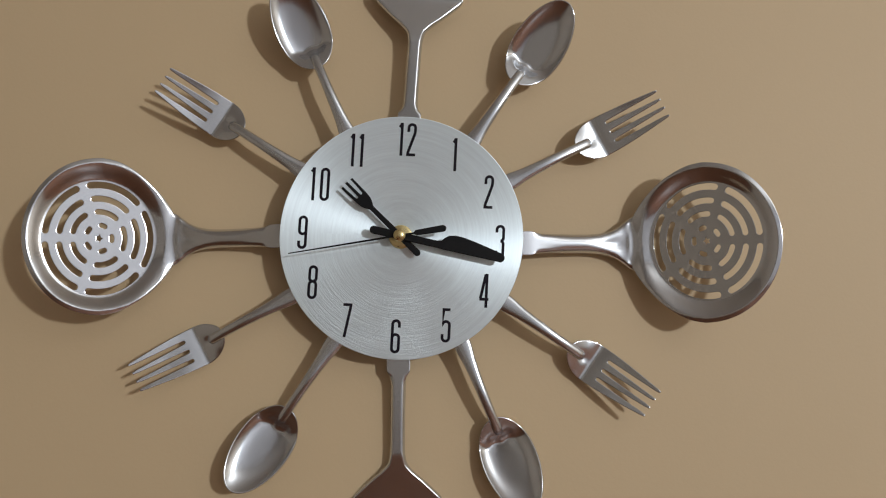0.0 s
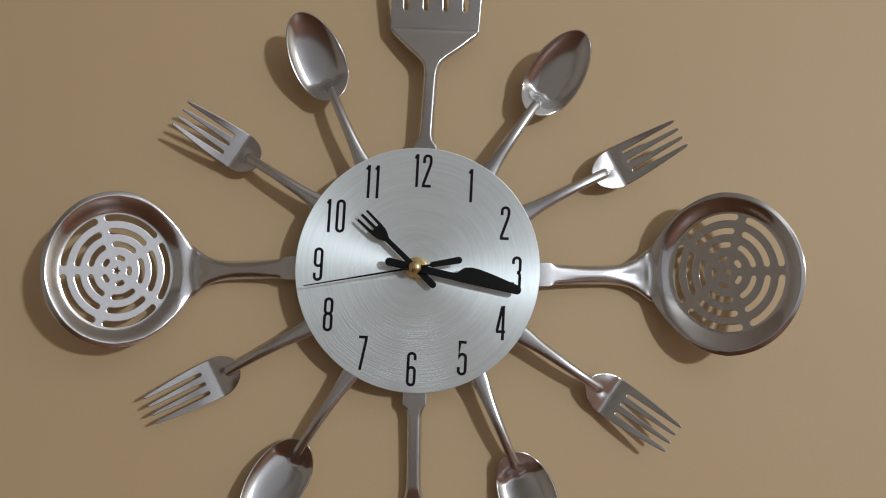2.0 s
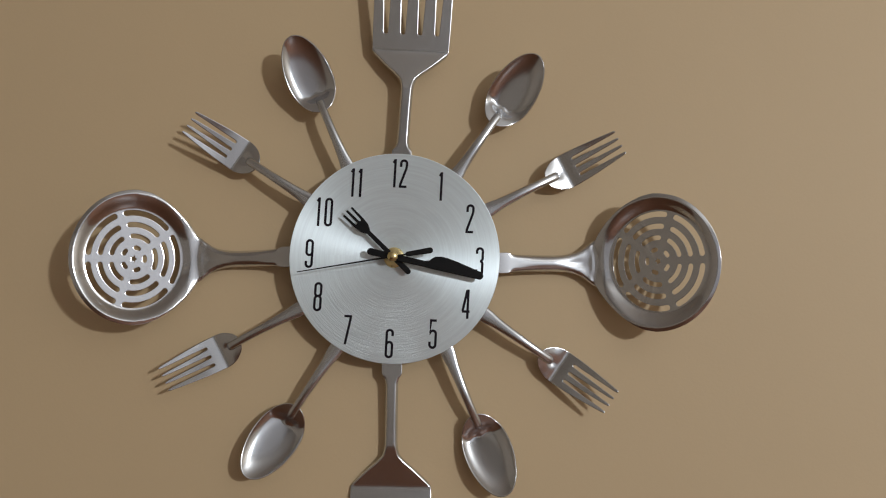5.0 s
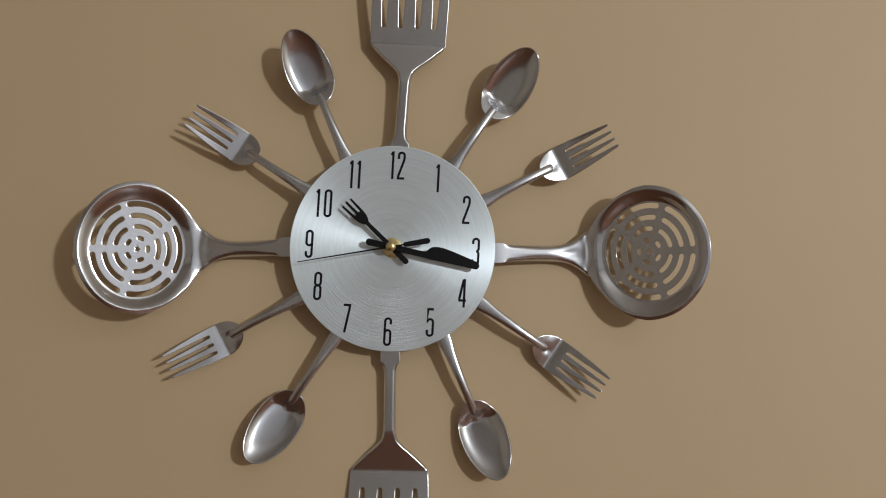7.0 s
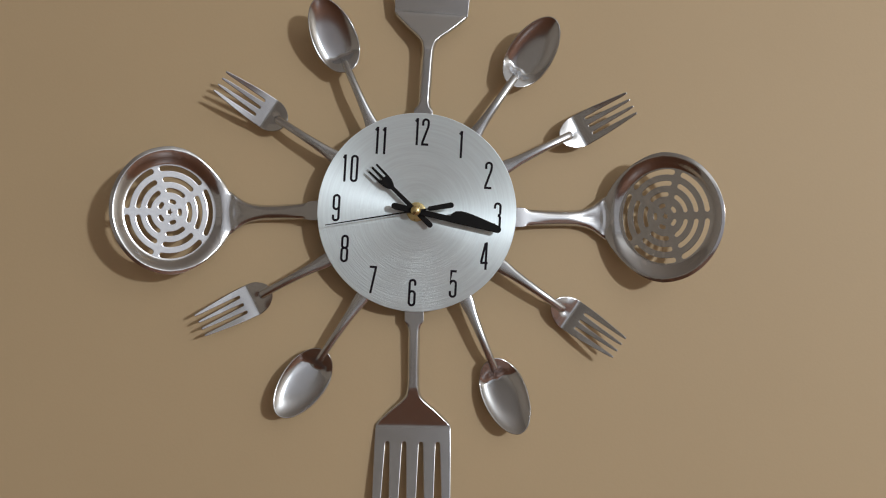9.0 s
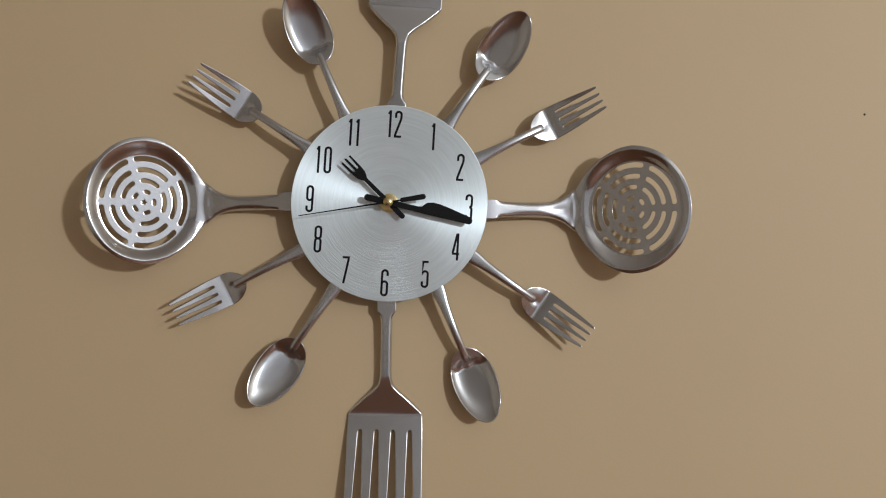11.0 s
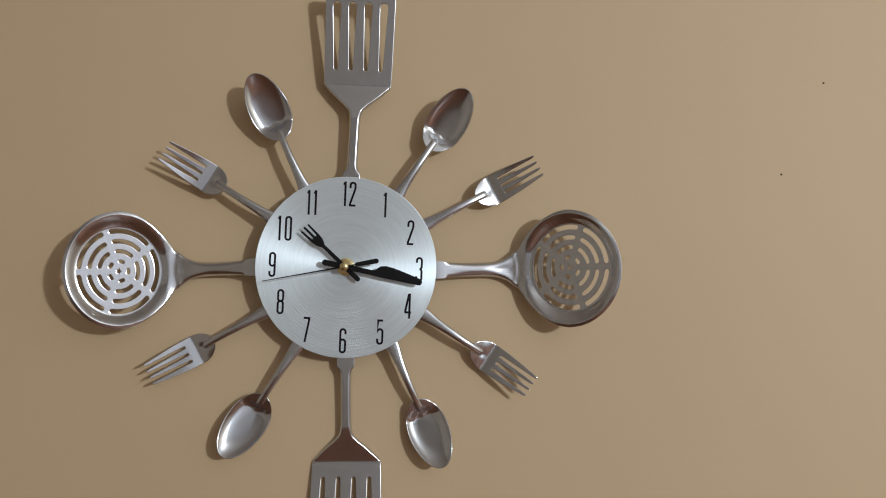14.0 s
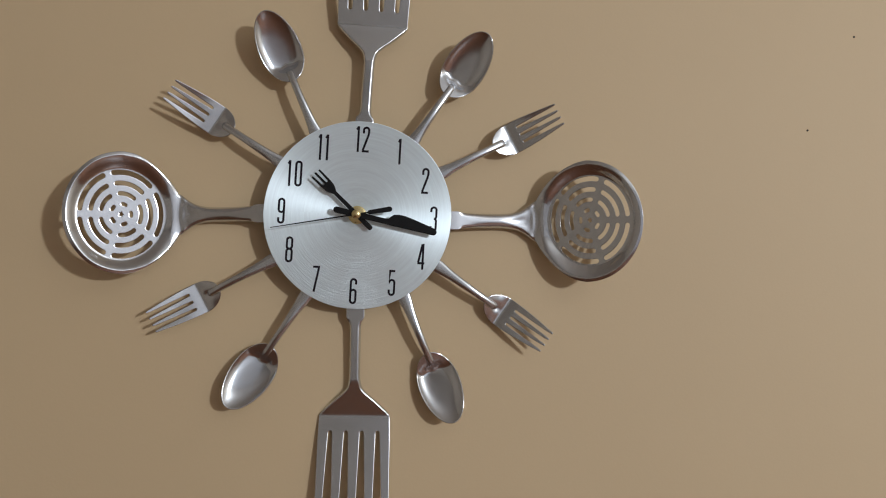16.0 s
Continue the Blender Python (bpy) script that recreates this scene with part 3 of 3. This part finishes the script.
def turner(base, tip, foot, lift=0.0):
    half = turner_width(foot)
    ob = holder("slotted_turner", "large brushed stainless steel slotted turner", base, tip, 229, lift)
    part("handle", pressed(two_sided(half, 58, 151, 64), lambda x, y: turner_height(x, y, half), 1.0, 0.7, folds=(122.5, 123.3, 124.1, 124.9, 125.7, 149, 149.6, 150.2), seam=151), STEEL, ob, "slim channelled handle that flares to the blade")
    side = [(151, -27.6), (158, -27.9), (170, -28.2), (222, -28.6)]
    blade = side + arc(223, -22.6, 6.0, -90, 0, 8) + arc(223, 22.6, 6.0, 0, 90, 8) + [(x, -y) for x, y in side[::-1]]
    slots = [slot(164.5, 214, k * 12.4, k * 12.9, 1.6, 3.3) for k in (-1.5, -0.5, 0.5, 1.5)]
    part("blade", pressed(blade, lambda x, y: turner_level(x), 1.0, 1.6, slots, (151.5, 152.0, 152.6, 153.4), 151), STEEL, ob, "flat blade with four long tapering slots")
    return ob


# skimmer: its bowl is bent up from the handle, so that it faces the middle of the clock
TILT = radians(23)
MID, NARROW, SLOPE, REACH = 179.8, 0.83, math.tan(TILT), 216.5
skimmer_half = curve_through([(58, 7.2), (77, 7.2), (78.6, 7.0), (81, 6.2), (86, 5.8), (96, 5.6), (110, 5.6), (118, 6.0), (125, 7.3), (130, 9.4), (134, 12.2), (137, 14.6), (140, 16.4)])
skimmer_level = curve_through([(58, 27.2), (74, 26.0), (84, 24.7), (106, 21.9), (120, 20.2), (130, 19.0), (137, 18.4), (148, 18.2)])
# half the bowl's width along its egg-shaped outline
near_half = curve_through([(140, 16.4), (144, 23.6), (148, 29.1), (153, 34.7), (158, 39.1), (164, 43.0), (170, 45.6), (176, 46.8)])


def bowl_half(x):
    return near_half(x) if x < 176 else 46.8 * math.sqrt(max(0.0, 1 - ((x - 176) / (REACH - 176)) ** 2))


# from the floor's edge to the crest: a hollow wall; beyond it a lip that slopes outward
wall_level = curve_through([(0, -6.0), (0.08, -5.85), (0.3, -4.6), (0.6, -2.35), (0.85, -0.9), (1.0, -0.35), (1.2, 0.1)])


def lip(x):
    return 0.8 + 1.9 * smooth((x - 152) / 25)


def egg(rise, n=160):
    """The bowl's outline from its handle round and back; rise: how far its wide part lies beside the handle's line."""
    xs = [140 + (REACH - 140) * math.sin(math.pi / 2 * k / n) for k in range(n + 1)]
    mid = [rise * smooth((x - 142) / 26) for x in xs]
    return [(x, m - bowl_half(x)) for x, m in zip(xs, mid)] + [(x, m + bowl_half(x)) for x, m in list(zip(xs, mid))[-2::-1]]


def skimmer_surface(rise):
    polar = np.array(sorted((math.atan2(y, x - MID), math.hypot(x - MID, y)) for x, y in egg(rise)))

    def height(x, y):
        a, d = math.atan2(y, x - MID), math.hypot(x - MID, y)
        out = float(np.interp(a, polar[:, 0], polar[:, 1], period=2 * math.pi))
        floor_edge = min(34.7 / math.hypot(math.cos(a) / NARROW, math.sin(a)), out - lip(x) - 2.2)
        crest = out - lip(x)
        # the wall dies away towards the handle, and lies lower at the far end
        share = 1 - 0.4 * smooth((160 - x) / 22) - 0.4 * smooth((x - 192) / 22)
        if d < floor_edge:
            bowl = -6.0 - 0.5 * (1 - (d / floor_edge) ** 2)
        elif d < crest:
            bowl = -6.0 + (wall_level((d - floor_edge) / (crest - floor_edge)) + 6.0) * share
        else:
            u = d - crest
            bowl = -6.0 + 5.65 * share - 0.3 * (u * u if u < 0.5 else u - 0.25)
        dish = 39.0 + (x - MID) * SLOPE + bowl
        across = min(1.2, abs(y) / skimmer_half(x))
        edge = max(0.0, 1 - (skimmer_half(x) - abs(y)) / 2.6) if x < 140 else 0.0
        # flat at the foot, rounder outward, with a valley, a lip and two beads where it meets the bowl
        round_off = 1.6 * edge * edge * smooth((x - 79) / 6) + (1.9 - 1.3 * smooth((x - 116) / 16)) * across**2 * smooth((x - 79) / 26)
        arm = skimmer_level(x) - round_off * smooth((143 - x) / 6)
        arm -= 0.8 * math.exp(-((across / 0.42) ** 2)) * smooth((x - 110) / 18) * smooth((138 - x) / 8)
        arm += 0.35 * math.exp(-(((x - 137.5 + 2.2 * across * across) / 1.8) ** 2))
        arm += 0.5 * math.exp(-((x - 136.5) ** 2 + (abs(y) - 12.8) ** 2) / 5.0)
        t = smooth((x - 134.0) / 12.0)
        return arm * (1 - t) + dish * t

    return height


def ring_slot(r0, r1, a0, a1):
    """A curved slot with round ends between two angles about the bowl's middle."""
    m, h = (r0 + r1) / 2, (r1 - r0) / 2
    lean = math.degrees(h / m)
    a0, a1 = a0 + lean, a1 - lean
    n = max(3, int((a1 - a0) / 5))
    end = (m * math.cos(radians(a1)), m * math.sin(radians(a1)))
    start = (m * math.cos(radians(a0)), m * math.sin(radians(a0)))
    loop = arc(0, 0, r1, a0, a1, n) + arc(*end, h, a1, a1 + 180, 6)[1:-1] + arc(0, 0, r0, a1, a0, n) + arc(*start, h, a0 + 180, a0 + 360, 6)[1:-1]
    return [(MID + x * NARROW, y) for x, y in loop]


def skimmer(base, tip, rise):
    ob = holder("skimmer", "large polished stainless steel skimmer with ring-shaped slots", base, tip, REACH)
    level = skimmer_surface(rise)
    part("handle", pressed(two_sided(skimmer_half, 58, 140, 56), level, 1.0, 1.0, folds=(137, 138, 139), seam=140), SATIN, ob, "rounded handle that flares into the bowl")
    holes = []
    for k in range(5):
        a = 72 * k
        for r0, r1, gap in ((30.3, 34.1, 4.7), (22.2, 25.7, 4.7), (14.4, 17.6, 4.7)):
            g = math.degrees(gap / 2 / ((r0 + r1) / 2))
            holes.append(ring_slot(r0, r1, a + g, a + 72 - g))
        holes.append(ring_slot(6.5, 9.4, a + 17, a + 55))
    holes.append([(MID + (2.4 if k % 2 else 1.3) * math.cos(radians(36 * k)) * NARROW, (2.4 if k % 2 else 1.3) * math.sin(radians(36 * k))) for k in range(10)])
    part("bowl", pressed(egg(rise), level, 1.0, 1.1, holes, (141, 142, 143, 144), 140, 0.25, (1.0, 1.6, 2.2, 2.7, 3.2, 3.8)), MIRROR, ob, "round dished bowl pierced with rings of slots")
    return ob


first_fork = fork((-61.5, 40.5), (-147.2, 95.0), 0.0)
for base, tip, lift in (((65.5, 34.8), (155.6, 82.0), 0.0), ((63.5, -39.0), (148.2, -96.2), 0.0), ((-64.5, -35.5), (-157.4, -85.6), -0.5)):
    copy_thing(first_fork, laid(base, tip, 177, lift))
first_spoon = spoon((-35.2, 66.0), (-75.6, 155.6), 1.5)
for base, tip, lift in (((44.6, 62.6), (98.3, 142.6), 0.5), ((38.4, -66.0), (77.6, -158.2), 0.0), ((-41.0, -65.6), (-97.0, -149.2), 0.0)):
    copy_thing(first_spoon, laid(base, tip, 176.2, lift))
turner((3.2, 74), (12.2, 228.8), 76.5)
turner((-0.9, -74), (-0.6, -235), 73.5)
skimmer((-74, 0.2), (-217.4, -4.0), -1.0)
skimmer((74, -2.6), (216.6, -0.2), -0.9)

# ---- marks on the wall ----
for x, z in ((0.4011, 1.7554), (0.3623, 1.6773)):
    ob = part("nail_hole", turned([(0, 0), (0.0009, 0), (0.0007, 0.0004), (0, 0.0005)], 12), SPECK)
    ob.matrix_world = pose(x, 0, z, 90)
    tagged(ob, "tiny dark pin hole in the beige wall", "mark", "pin holes")
